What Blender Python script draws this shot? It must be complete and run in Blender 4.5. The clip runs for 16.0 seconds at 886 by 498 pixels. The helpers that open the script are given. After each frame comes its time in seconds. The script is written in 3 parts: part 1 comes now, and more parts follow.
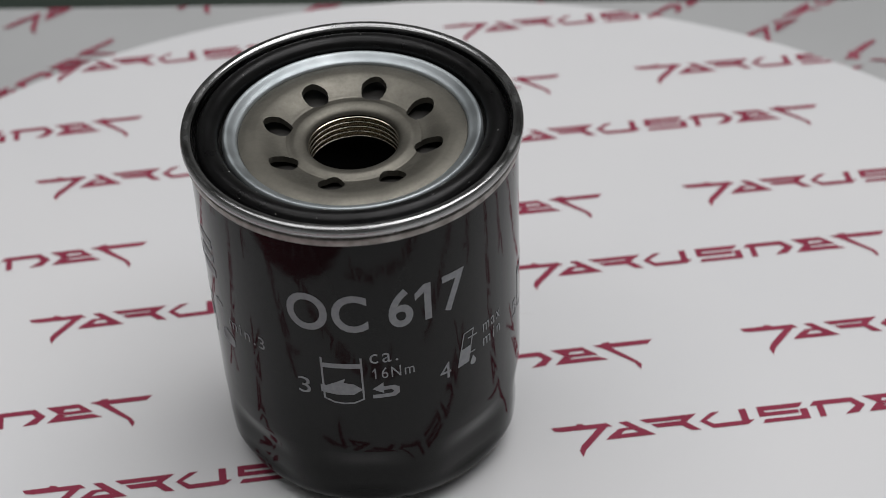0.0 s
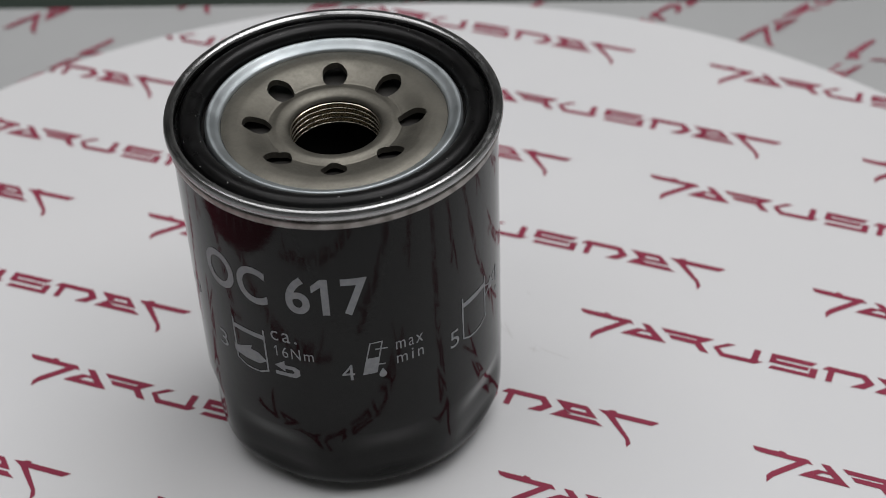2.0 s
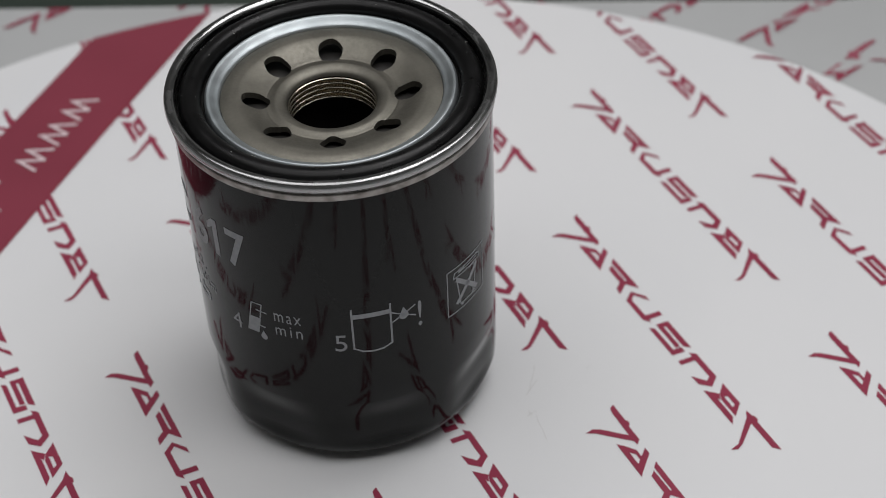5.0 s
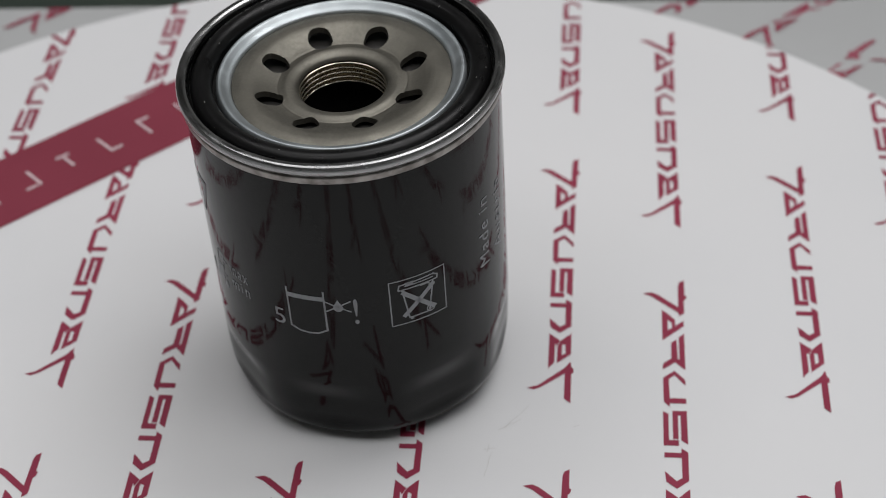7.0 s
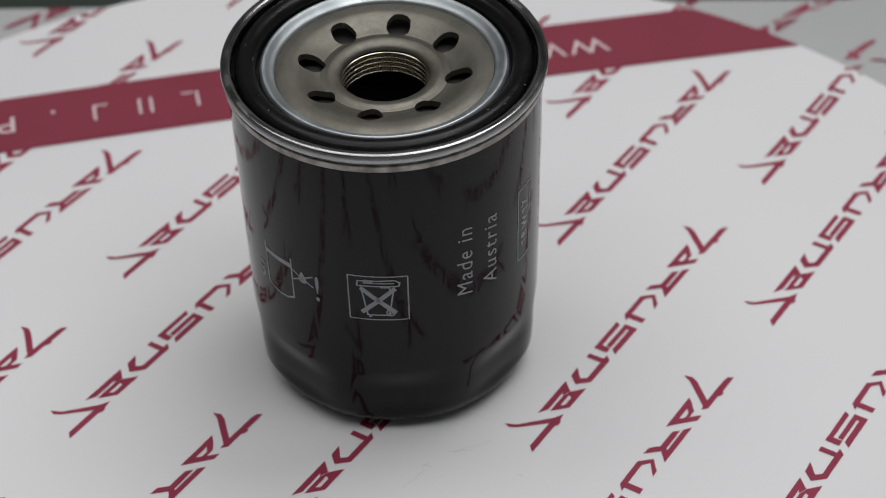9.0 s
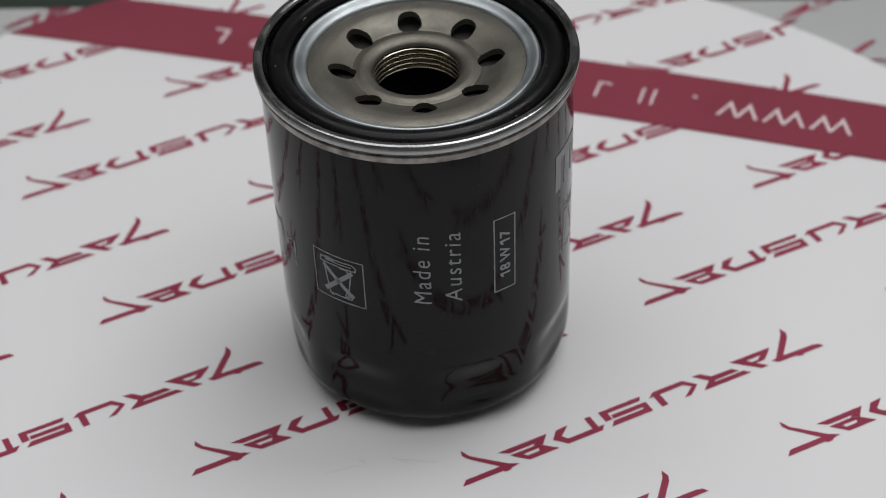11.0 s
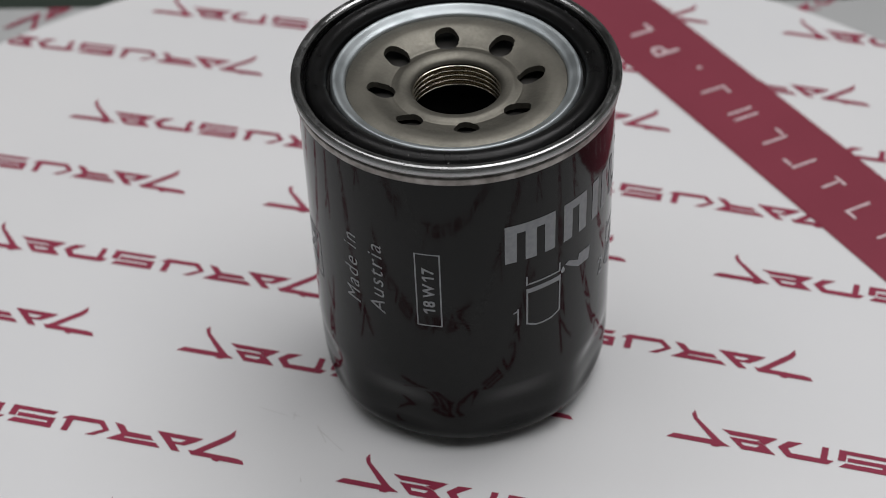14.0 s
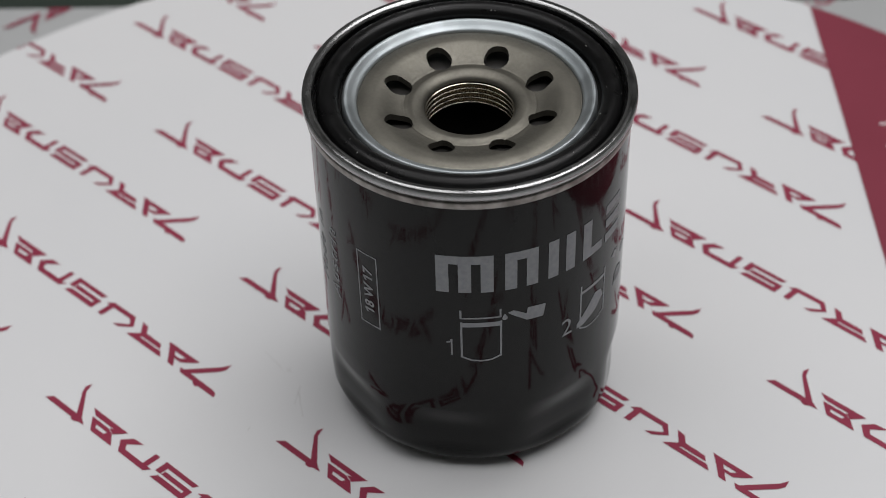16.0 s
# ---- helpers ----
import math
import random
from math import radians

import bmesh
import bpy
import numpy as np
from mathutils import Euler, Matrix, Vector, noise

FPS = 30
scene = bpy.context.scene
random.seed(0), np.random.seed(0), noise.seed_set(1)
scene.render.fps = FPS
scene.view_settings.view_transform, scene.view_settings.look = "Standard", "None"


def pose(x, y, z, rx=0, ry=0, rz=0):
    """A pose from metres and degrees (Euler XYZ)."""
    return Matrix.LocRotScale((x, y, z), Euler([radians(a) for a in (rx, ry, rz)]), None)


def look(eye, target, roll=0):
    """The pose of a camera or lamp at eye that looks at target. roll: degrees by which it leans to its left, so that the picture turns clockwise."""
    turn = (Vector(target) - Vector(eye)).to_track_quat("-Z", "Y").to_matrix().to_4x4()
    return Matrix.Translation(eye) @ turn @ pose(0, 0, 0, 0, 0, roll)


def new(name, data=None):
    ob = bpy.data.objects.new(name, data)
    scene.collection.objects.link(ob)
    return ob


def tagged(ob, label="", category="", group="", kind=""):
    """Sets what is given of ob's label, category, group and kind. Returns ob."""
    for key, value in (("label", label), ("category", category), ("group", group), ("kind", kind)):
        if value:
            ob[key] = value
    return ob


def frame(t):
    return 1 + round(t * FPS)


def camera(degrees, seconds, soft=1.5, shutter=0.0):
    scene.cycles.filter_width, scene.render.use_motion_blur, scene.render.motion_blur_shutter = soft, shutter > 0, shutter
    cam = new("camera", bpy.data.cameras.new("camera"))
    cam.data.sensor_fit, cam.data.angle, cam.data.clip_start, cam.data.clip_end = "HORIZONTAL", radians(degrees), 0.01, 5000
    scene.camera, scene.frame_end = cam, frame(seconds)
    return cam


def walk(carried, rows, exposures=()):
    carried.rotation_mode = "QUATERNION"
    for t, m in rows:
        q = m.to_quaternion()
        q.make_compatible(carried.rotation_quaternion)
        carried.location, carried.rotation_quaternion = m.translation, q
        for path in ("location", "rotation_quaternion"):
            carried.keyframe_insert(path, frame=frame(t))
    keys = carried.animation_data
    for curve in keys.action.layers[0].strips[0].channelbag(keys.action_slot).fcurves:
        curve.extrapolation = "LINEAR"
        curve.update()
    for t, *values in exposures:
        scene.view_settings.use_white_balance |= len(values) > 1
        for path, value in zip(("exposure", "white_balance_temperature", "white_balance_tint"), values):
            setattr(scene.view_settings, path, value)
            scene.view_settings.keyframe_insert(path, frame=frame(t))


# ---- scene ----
cam = camera(25.288, 16.0, soft=0.8)
EYE = (0.0, -0.3397, 0.3048)
YAW, PITCH, ROLL = radians(1.279), radians(38.201), -1.814
AIM = (EYE[0] + math.sin(YAW) * math.cos(PITCH), EYE[1] + math.cos(YAW) * math.cos(PITCH), EYE[2] - math.sin(PITCH))
VIEW = look(EYE, AIM, ROLL)
# a small macro aperture, focused on the can's lettering
cam.data.dof.use_dof = True
cam.data.dof.focus_distance = 0.398
cam.data.dof.aperture_fstop = 20
walk(cam, [(0.0, VIEW), (16.0, VIEW)], exposures=[(0.0, 0.0), (16.0, 0.0)])

# ---- light: a room with four ceiling panels ----
world = bpy.data.worlds.new("room_air")
world.use_nodes = True
world.node_tree.nodes["Background"].inputs[0].default_value = (0.80, 0.85, 0.9, 1)
world.node_tree.nodes["Background"].inputs[1].default_value = 0.02
scene.world = world

TABLE_Z = -0.0175         # top of the green bench
CEIL_Z = 1.75             # ceiling over the bench


def panel_lamp(x, y, sx, sy, watts):
    data = bpy.data.lights.new("ceiling_panel", "AREA")
    data.shape, data.size, data.size_y, data.energy = "RECTANGLE", sx, sy, watts
    data.color = (1.0, 0.985, 0.995)
    ob = new("ceiling_panel", data)
    ob.matrix_basis = pose(x, y, CEIL_Z - 0.03)
    return ob


panel_lamp(0.60, 0.40, 1.1, 0.7, 12.2)
panel_lamp(-0.60, 0.40, 1.1, 0.7, 5.7)
panel_lamp(0.60, -0.50, 1.1, 0.7, 8.4)
panel_lamp(-0.60, -0.50, 1.1, 0.7, 4.6)


# ---- materials ----
def material(name, base, rough=0.5, metal=0.0, coat=0.0, spec=0.5):
    m = bpy.data.materials.new(name)
    m.use_nodes = True
    b = m.node_tree.nodes["Principled BSDF"]
    b.inputs["Base Color"].default_value = (*base, 1)
    b.inputs["Roughness"].default_value = rough
    b.inputs["Metallic"].default_value = metal
    b.inputs["Coat Weight"].default_value = coat
    b.inputs["Coat Roughness"].default_value = 0.04
    b.inputs["Specular IOR Level"].default_value = spec
    return m


def vary(m, scale, lo, hi, detail=4.0, socket="Base Color", stretch=(1, 1, 1), lowhigh=(0.35, 0.65)):
    """Noise that runs a socket between two values."""
    t = m.node_tree
    b = t.nodes["Principled BSDF"]
    tc, mp, nz = t.nodes.new("ShaderNodeTexCoord"), t.nodes.new("ShaderNodeMapping"), t.nodes.new("ShaderNodeTexNoise")
    rp = t.nodes.new("ShaderNodeValToRGB")
    mp.inputs["Scale"].default_value = stretch
    nz.inputs["Scale"].default_value, nz.inputs["Detail"].default_value = scale, detail
    rp.color_ramp.elements[0].position, rp.color_ramp.elements[1].position = lowhigh
    rp.color_ramp.elements[0].color = (*lo, 1) if isinstance(lo, tuple) else (lo, lo, lo, 1)
    rp.color_ramp.elements[1].color = (*hi, 1) if isinstance(hi, tuple) else (hi, hi, hi, 1)
    t.links.new(tc.outputs["Object"], mp.inputs["Vector"])
    t.links.new(mp.outputs["Vector"], nz.inputs["Vector"])
    t.links.new(nz.outputs["Fac"], rp.inputs["Fac"])
    t.links.new(rp.outputs["Color"], b.inputs[socket])
    return rp


def bump(m, scale, strength, distance, detail=3.0, stretch=(1, 1, 1)):
    t = m.node_tree
    b = t.nodes["Principled BSDF"]
    tc, mp, nz = t.nodes.new("ShaderNodeTexCoord"), t.nodes.new("ShaderNodeMapping"), t.nodes.new("ShaderNodeTexNoise")
    bp = t.nodes.new("ShaderNodeBump")
    mp.inputs["Scale"].default_value = stretch
    nz.inputs["Scale"].default_value, nz.inputs["Detail"].default_value = scale, detail
    bp.inputs["Strength"].default_value, bp.inputs["Distance"].default_value = strength, distance
    t.links.new(tc.outputs["Object"], mp.inputs["Vector"])
    t.links.new(mp.outputs["Vector"], nz.inputs["Vector"])
    t.links.new(nz.outputs["Fac"], bp.inputs["Height"])
    t.links.new(bp.outputs["Normal"], b.inputs["Normal"])


PAPER = material("white_satin_paper", (0.78, 0.79, 0.80), 0.42, spec=0.4)
vary(PAPER, 9, (0.765, 0.775, 0.785), (0.795, 0.80, 0.805))
bump(PAPER, 14, 0.25, 0.0006, 2)
# backing sheet: a greyer base than the turntable's paper
GREYER_PAPER = material("greyish_paper", (0.5, 0.51, 0.51), 0.6, spec=0.3)
vary(GREYER_PAPER, 7, (0.43, 0.44, 0.44), (0.49, 0.50, 0.50))
PRINT = material("crimson_print", (0.26, 0.022, 0.055), 0.42, spec=0.4)
vary(PRINT, 60, (0.275, 0.032, 0.068), (0.315, 0.04, 0.08))
RIBBON = material("crimson_band_print", (0.21, 0.02, 0.045), 0.4, spec=0.4)
vary(RIBBON, 25, (0.235, 0.04, 0.064), (0.26, 0.045, 0.072))
PALE = material("pale_print_on_band", (0.72, 0.6, 0.62), 0.45)
BOARD = material("grey_board_edge", (0.45, 0.45, 0.44), 0.6)
BENCH = material("dark_green_bench", (0.022, 0.035, 0.026), 0.55)
vary(BENCH, 20, (0.02, 0.032, 0.024), (0.027, 0.04, 0.03))
WALL = material("grey_wall_paint", (0.44, 0.44, 0.43), 0.8)
vary(WALL, 3, (0.42, 0.42, 0.41), (0.46, 0.46, 0.45))
PAINT = material("black_gloss_paint", (0.007, 0.0075, 0.007), 0.07, spec=0.19)
vary(PAINT, 500, 0.05, 0.10, socket="Roughness")
bump(PAINT, 420, 0.12, 0.00012, 4)
INK = material("grey_screen_print", (0.27, 0.285, 0.30), 0.5)
vary(INK, 900, (0.245, 0.26, 0.275), (0.295, 0.31, 0.325))
TIN = material("rolled_tin_seam", (0.36, 0.365, 0.365), 0.22, 1.0)
vary(TIN, 120, 0.13, 0.34, socket="Roughness", stretch=(1, 1, 12))
BRASSY = material("worn_seam_band", (0.42, 0.39, 0.36), 0.36, 1.0)
vary(BRASSY, 300, (0.17, 0.158, 0.146), (0.36, 0.345, 0.325))
ZINC = material("galvanised_ring", (0.45, 0.49, 0.50), 0.36, 0.9)
vary(ZINC, 240, 0.40, 0.55, socket="Roughness")
vary(ZINC, 90, (0.38, 0.42, 0.435), (0.48, 0.52, 0.535), 5)
STEEL = material("dull_phosphated_steel", (0.33, 0.315, 0.285), 0.43, 0.95)
vary(STEEL, 1400, 0.46, 0.60, socket="Roughness")
vary(STEEL, 160, (0.158, 0.152, 0.130), (0.208, 0.199, 0.170), 6)
bump(STEEL, 3200, 0.6, 0.00005, 5)
RUBBER = material("black_rubber", (0.004, 0.004, 0.0042), 0.3, spec=0.26)
vary(RUBBER, 300, 0.27, 0.4, socket="Roughness")
PENCIL = material("faint_pencil", (0.60, 0.60, 0.59), 0.6)
LINT = material("pale_lint", (0.6, 0.6, 0.58), 0.8)
VALVE = material("oily_grey_valve", (0.05, 0.048, 0.045), 0.45)
# near-black colour standing in for shade in the groove, thread roots and bore
RECESS_SHADE = material("recess_shade_black", (0.007, 0.0065, 0.006), 0.7)
THREAD = material("bright_cut_thread", (0.6, 0.55, 0.45), 0.16, 1.0)


# ---- building helpers ----
def part(name, bm, mat, parent=None, label="", smooth=True):
    me = bpy.data.meshes.new(name)
    bm.normal_update()
    if smooth:
        for fc in bm.faces:
            fc.smooth = True
    bm.to_mesh(me)
    bm.free()
    me.materials.append(mat)
    ob = new(name, me)
    ob.parent = parent
    if label:
        tagged(ob, label)
    return ob


def sharp(ob, degrees=35):
    me = ob.data
    bm = bmesh.new()
    bm.from_mesh(me)
    for e in bm.edges:
        if len(e.link_faces) == 2 and e.calc_face_angle(0) > radians(degrees):
            e.smooth = False
    bm.to_mesh(me)
    bm.free()
    return ob


def rounded(points, r, n=4):
    """An open profile whose inner corners are rounded with radius r."""
    out = [Vector(points[0])]
    for a, b, c in zip(points, points[1:], points[2:]):
        a, b, c = Vector(a), Vector(b), Vector(c)
        d1, d2 = a - b, c - b
        k = min(r, d1.length * 0.45, d2.length * 0.45)
        p, q = b + d1.normalized() * k, b + d2.normalized() * k
        for i in range(n + 1):
            t = i / n
            out.append((1 - t) ** 2 * p + 2 * t * (1 - t) * b + t * t * q)
    out.append(Vector(points[-1]))
    return out


def lathe(profile, seg=128, close=False, shape=None):
    """Turns (radius, height) round z; shape(radius, height, angle) may bend the radius."""
    bm = bmesh.new()
    rings = []
    for r, z in profile:
        ring = []
        for i in range(seg):
            a = 2 * math.pi * i / seg
            rr = shape(r, z, a) if shape else r
            ring.append(bm.verts.new((rr * math.cos(a), rr * math.sin(a), z)))
        rings.append(ring)
    pairs = list(zip(rings, rings[1:])) + ([(rings[-1], rings[0])] if close else [])
    for lo, hi in pairs:
        for i in range(seg):
            j = (i + 1) % seg
            bm.faces.new((lo[i], lo[j], hi[j], hi[i]))
    bmesh.ops.recalc_face_normals(bm, faces=bm.faces)
    return bm


def clip_to_circle(poly, cx, cy, r, n=180):
    """Sutherland-Hodgman against a many-sided circle."""
    for i in range(n):
        a = 2 * math.pi * i / n
        nx, ny = math.cos(a), math.sin(a)
        d = [(p[0] - cx) * nx + (p[1] - cy) * ny - r for p in poly]
        if max(d) <= 0:
            continue
        out = []
        for k in range(len(poly)):
            p, q, dp, dq = poly[k], poly[(k + 1) % len(poly)], d[k], d[(k + 1) % len(poly)]
            if dp <= 0:
                out.append(p)
            if (dp < 0) != (dq < 0) and dp != dq:
                t = dp / (dp - dq)
                out.append((p[0] + t * (q[0] - p[0]), p[1] + t * (q[1] - p[1])))
        poly = out
        if len(poly) < 3:
            return []
    return poly


def sheet(bm, poly, z):
    vs = [bm.verts.new((x, y, z)) for x, y in poly]
    f = bm.faces.new(vs)
    f.normal_update()
    if sum(a[0] * b[1] - b[0] * a[1] for a, b in zip(poly, poly[1:] + poly[:1])) < 0:
        f.normal_flip()
        f.normal_update()
    return f


# ---- the printed mark: eight plain angular shapes in a row, lengths in millimetres ----
MARK_SIZE = 1.002
MARK = []
MARK.append([(0, 0), (-1.5, -1.5), (-10, -1.5), (-5, -7), (-4.25, -8.5), (-4.75, -10), (-5.75, -7.5), (-12, -1.5), (-14.25, -0.25), (-12.25, 0), (-11.5, 0.5), (-10.25, 0.5), (-10, 0)])
MARK.append([(-11.5, -5.4), (-24, -5.4), (-21.5, -2.75), (-19.5, -3.6), (-20.5, -4), (-13.75, -4)])
MARK.append([(-13.5, -3.4), (-19.5, -3.4), (-21.5, -2.65), (-21.84, -2.35), (-14.57, -2.35)])
MARK.append([(-15.43, -1.5), (-22.8, -1.5), (-24.25, -0.2), (-16.75, -0.2)])
MARK.append([(-14.57, -2.35), (-16.3, -2.35), (-16.9, -1.5), (-15.43, -1.5)])
MARK.append([(-20.3, -2.35), (-21.84, -2.35), (-22.8, -1.5), (-19.9, -1.5)])
MARK.append([(-24.25, -3), (-26.3, -5.25), (-29.5, -5.5), (-26.5, -3), (-27.5, -1.75), (-33.75, -1.75), (-33.75, -5.5), (-35.25, -5.5), (-35.25, -1.75), (-36.75, -1.75), (-35.5, -0.3), (-26.75, -0.3)])
MARK.append([(-37.5, -5.6), (-48.5, -5.6), (-47.75, -4.4), (-39.25, -4.4), (-39.25, -2.25), (-37.5, -2.25)])
MARK.append([(-39.6, -3.5), (-48.75, -3.5), (-48.75, -0.25), (-38, -0.25), (-39.25, -1.7), (-47.25, -1.7), (-47.25, -2.3), (-39.6, -2.3)])
MARK.append([(-50, -4), (-51.75, -5.35), (-59.75, -5.4), (-62.25, -2.75), (-59.25, -0.4), (-57.25, -0.3), (-60.75, -2.75), (-59.25, -4.1), (-52.9, -4), (-52.9, -0.3), (-51.25, -0.3), (-51.25, -4)])
MARK.append([(-62.5, -5.5), (-64.75, -5.25), (-66.5, -3.4), (-72, -3.3), (-73.25, -2), (-66.5, -1.9), (-66.25, -1.5), (-74, -1.5), (-75.5, -0.2), (-62.5, -0.2), (-65.25, -2.5)])
MARK.append([(-72.75, -5.3), (-84, -5.3), (-82.75, -4), (-74.25, -4)])
MARK.append([(-74.25, -4), (-76.5, -4), (-80.25, -0.2), (-78.25, -0.2)])
MARK.append([(-82.75, -4), (-80.5, -2.25), (-77.5, -2.25), (-76.9, -3), (-79.25, -3), (-80.5, -4)])
MARK.append([(-81.75, -1.25), (-83, -1.25), (-89, -7.75), (-90, -9.75), (-90.5, -7.75), (-89.75, -6.25), (-85.25, -1.4), (-93.25, -1.25), (-94.75, -0.9), (-95.5, 0.25), (-89.75, 0.25), (-89.5, 0.75), (-88.25, 0.5), (-87.75, 0), (-83, 0)])


def mark_polys(x, y, turn):
    """The mark with its end tip at (x, y), in metres, turned by so many radians."""
    c, s = math.cos(turn), math.sin(turn)
    k = MARK_SIZE / 1000
    return [[(x + (c * px - s * py) * k, y + (s * px + c * py) * k) for px, py in poly] for poly in MARK]


def mark_bmesh(polys, z, cut=None):
    bm = bmesh.new()
    for poly in polys:
        if cut:
            poly = cut(poly)
        if poly:
            sheet(bm, poly, z)
    if not bm.faces:
        bm.free()
        return None
    bm.normal_update()
    bmesh.ops.triangulate(bm, faces=bm.faces)
    return bm


# ---- setting: bench, room ----
def box_bm(x0, y0, z0, x1, y1, z1):
    bm = bmesh.new()
    bmesh.ops.create_cube(bm, size=1)
    for v in bm.verts:
        v.co = Vector(((x0 + x1) / 2 + v.co.x * (x1 - x0), (y0 + y1) / 2 + v.co.y * (y1 - y0), (z0 + z1) / 2 + v.co.z * (z1 - z0)))
    return bm


def setting(name, bm, mat, label, category):
    return tagged(part(name, bm, mat, None, "", False), label, category, "", "structure")


setting("bench_top", box_bm(-1.2, -0.75, -0.88, 1.2, 0.75, TABLE_Z), BENCH, "dark green workbench under the printed paper", "bench")
setting("floor", box_bm(-2.2, -2.2, -0.93, 2.2, 2.2, -0.88), WALL, "grey floor under the bench", "floor")
setting("wall_north", box_bm(-2.2, 2.1, -0.88, 2.2, 2.2, CEIL_Z), WALL, "plain grey wall behind the bench", "wall")
setting("wall_south", box_bm(-2.2, -2.2, -0.88, 2.2, -2.1, CEIL_Z), WALL, "plain grey wall facing the bench", "wall")
setting("wall_east", box_bm(2.1, -2.1, -0.88, 2.2, 2.1, CEIL_Z), WALL, "plain grey side wall", "wall")
setting("wall_west", box_bm(-2.2, -2.1, -0.88, -2.1, 2.1, CEIL_Z), WALL, "plain grey side wall", "wall")
setting("ceiling", box_bm(-2.2, -2.2, CEIL_Z, 2.2, 2.2, CEIL_Z + 0.05), WALL, "plain grey ceiling with light panels", "ceiling")
# ---- backing paper that lies on the bench behind the turntable ----
def backing_paper():
    base = new("backing_paper")
    tagged(base, "greyish white paper sheet with crimson marks, lying creased on the bench", "paper")
    nx, ny = 110, 80
    x0, x1, y0 = -0.5, 0.55, -0.4

    def far(x):
        return 0.1923 - x * 0.0618

    def lift(x, y):
        ridge = 0.0
        for off, wide, tall in ((0.0, 0.005, 0.0022), (0.011, 0.006, 0.0024), (0.024, 0.005, 0.0018)):
            ridge += max(0.0, 1 - abs((y - 0.160 - off) - 0.5 * (x - 0.15)) / wide) * tall
        return 0.0006 + ridge * min(1, max(0, (x - 0.095) / 0.04)) + 0.0006 * noise.noise((x * 7, y * 7, 0))

    bm = bmesh.new()
    grid = [[bm.verts.new((x0 + (x1 - x0) * i / nx, y0 + (far(x0 + (x1 - x0) * i / nx) - y0) * j / ny, 0)) for i in range(nx + 1)] for j in range(ny + 1)]
    for row in grid:
        for v in row:
            v.co.z = TABLE_Z + lift(v.co.x, v.co.y) + 0.0008
    for j in range(ny):
        for i in range(nx):
            bm.faces.new((grid[j][i], grid[j][i + 1], grid[j + 1][i + 1], grid[j + 1][i]))
    part("sheet", bm, GREYER_PAPER, base, "greyish white paper")
    turn = radians(40.2)
    e, n = Vector((math.cos(turn), math.sin(turn))), Vector((-math.sin(turn), math.cos(turn)))
    o = Vector((0.1747, 0.2233))

    def on_sheet(poly):
        out = []
        for p, q in zip(poly, poly[1:] + poly[:1]):
            dp, dq = p[1] - far(p[0]) + 0.0005, q[1] - far(q[0]) + 0.0005
            if dp <= 0:
                out.append(p)
            if (dp < 0) != (dq < 0):
                t = dp / (dp - dq)
                out.append((p[0] + t * (q[0] - p[0]), p[1] + t * (q[1] - p[1])))
        return out if len(out) > 2 else []

    west = Vector((-0.0488, 0.2496))
    for row, k, half in [(row, k, half) for row in range(-6, 9) for k in range(-3, 4) for half in (0, 1)]:
        start, step = (west, 0.0450) if half else (o, 0.0521)
        tip = start + e * (0.1197 * k + (step if row % 2 else 0)) + n * 0.0291 * row
        mid = tip - e * 0.045
        if (mid.x < 0) != bool(half):
            continue
        if not (-0.4 < mid.x < 0.4 and 0.02 < mid.y < 0.3 and mid.length > 0.12):
            continue
        bm = mark_bmesh(mark_polys(tip.x, tip.y, turn), 0, on_sheet)
        if not bm:
            continue
        bmesh.ops.subdivide_edges(bm, edges=bm.edges, cuts=2, use_grid_fill=True)
        for v in bm.verts:
            v.co.z = TABLE_Z + lift(v.co.x, v.co.y) + 0.0012
        part("printed_mark", bm, PRINT, base)


backing_paper()

# ---- the turntable ----
DISC_C, DISC_R = (0.0054, -0.0140), 0.1849
ROW_TURN = radians(5.56)
SAG = 0.107


PENCILS = [(0.0194, 0.0204, 0.0025, 18), (0.0204, 0.0220, 0.0024, -80), (0.0297, 0.0209, 0.008, 180), (0.0145, 0.0219, 0.006, 133), (0.0138, 0.0232, 0.009, 160), (0.0105, 0.0395, 0.0015, -60)]


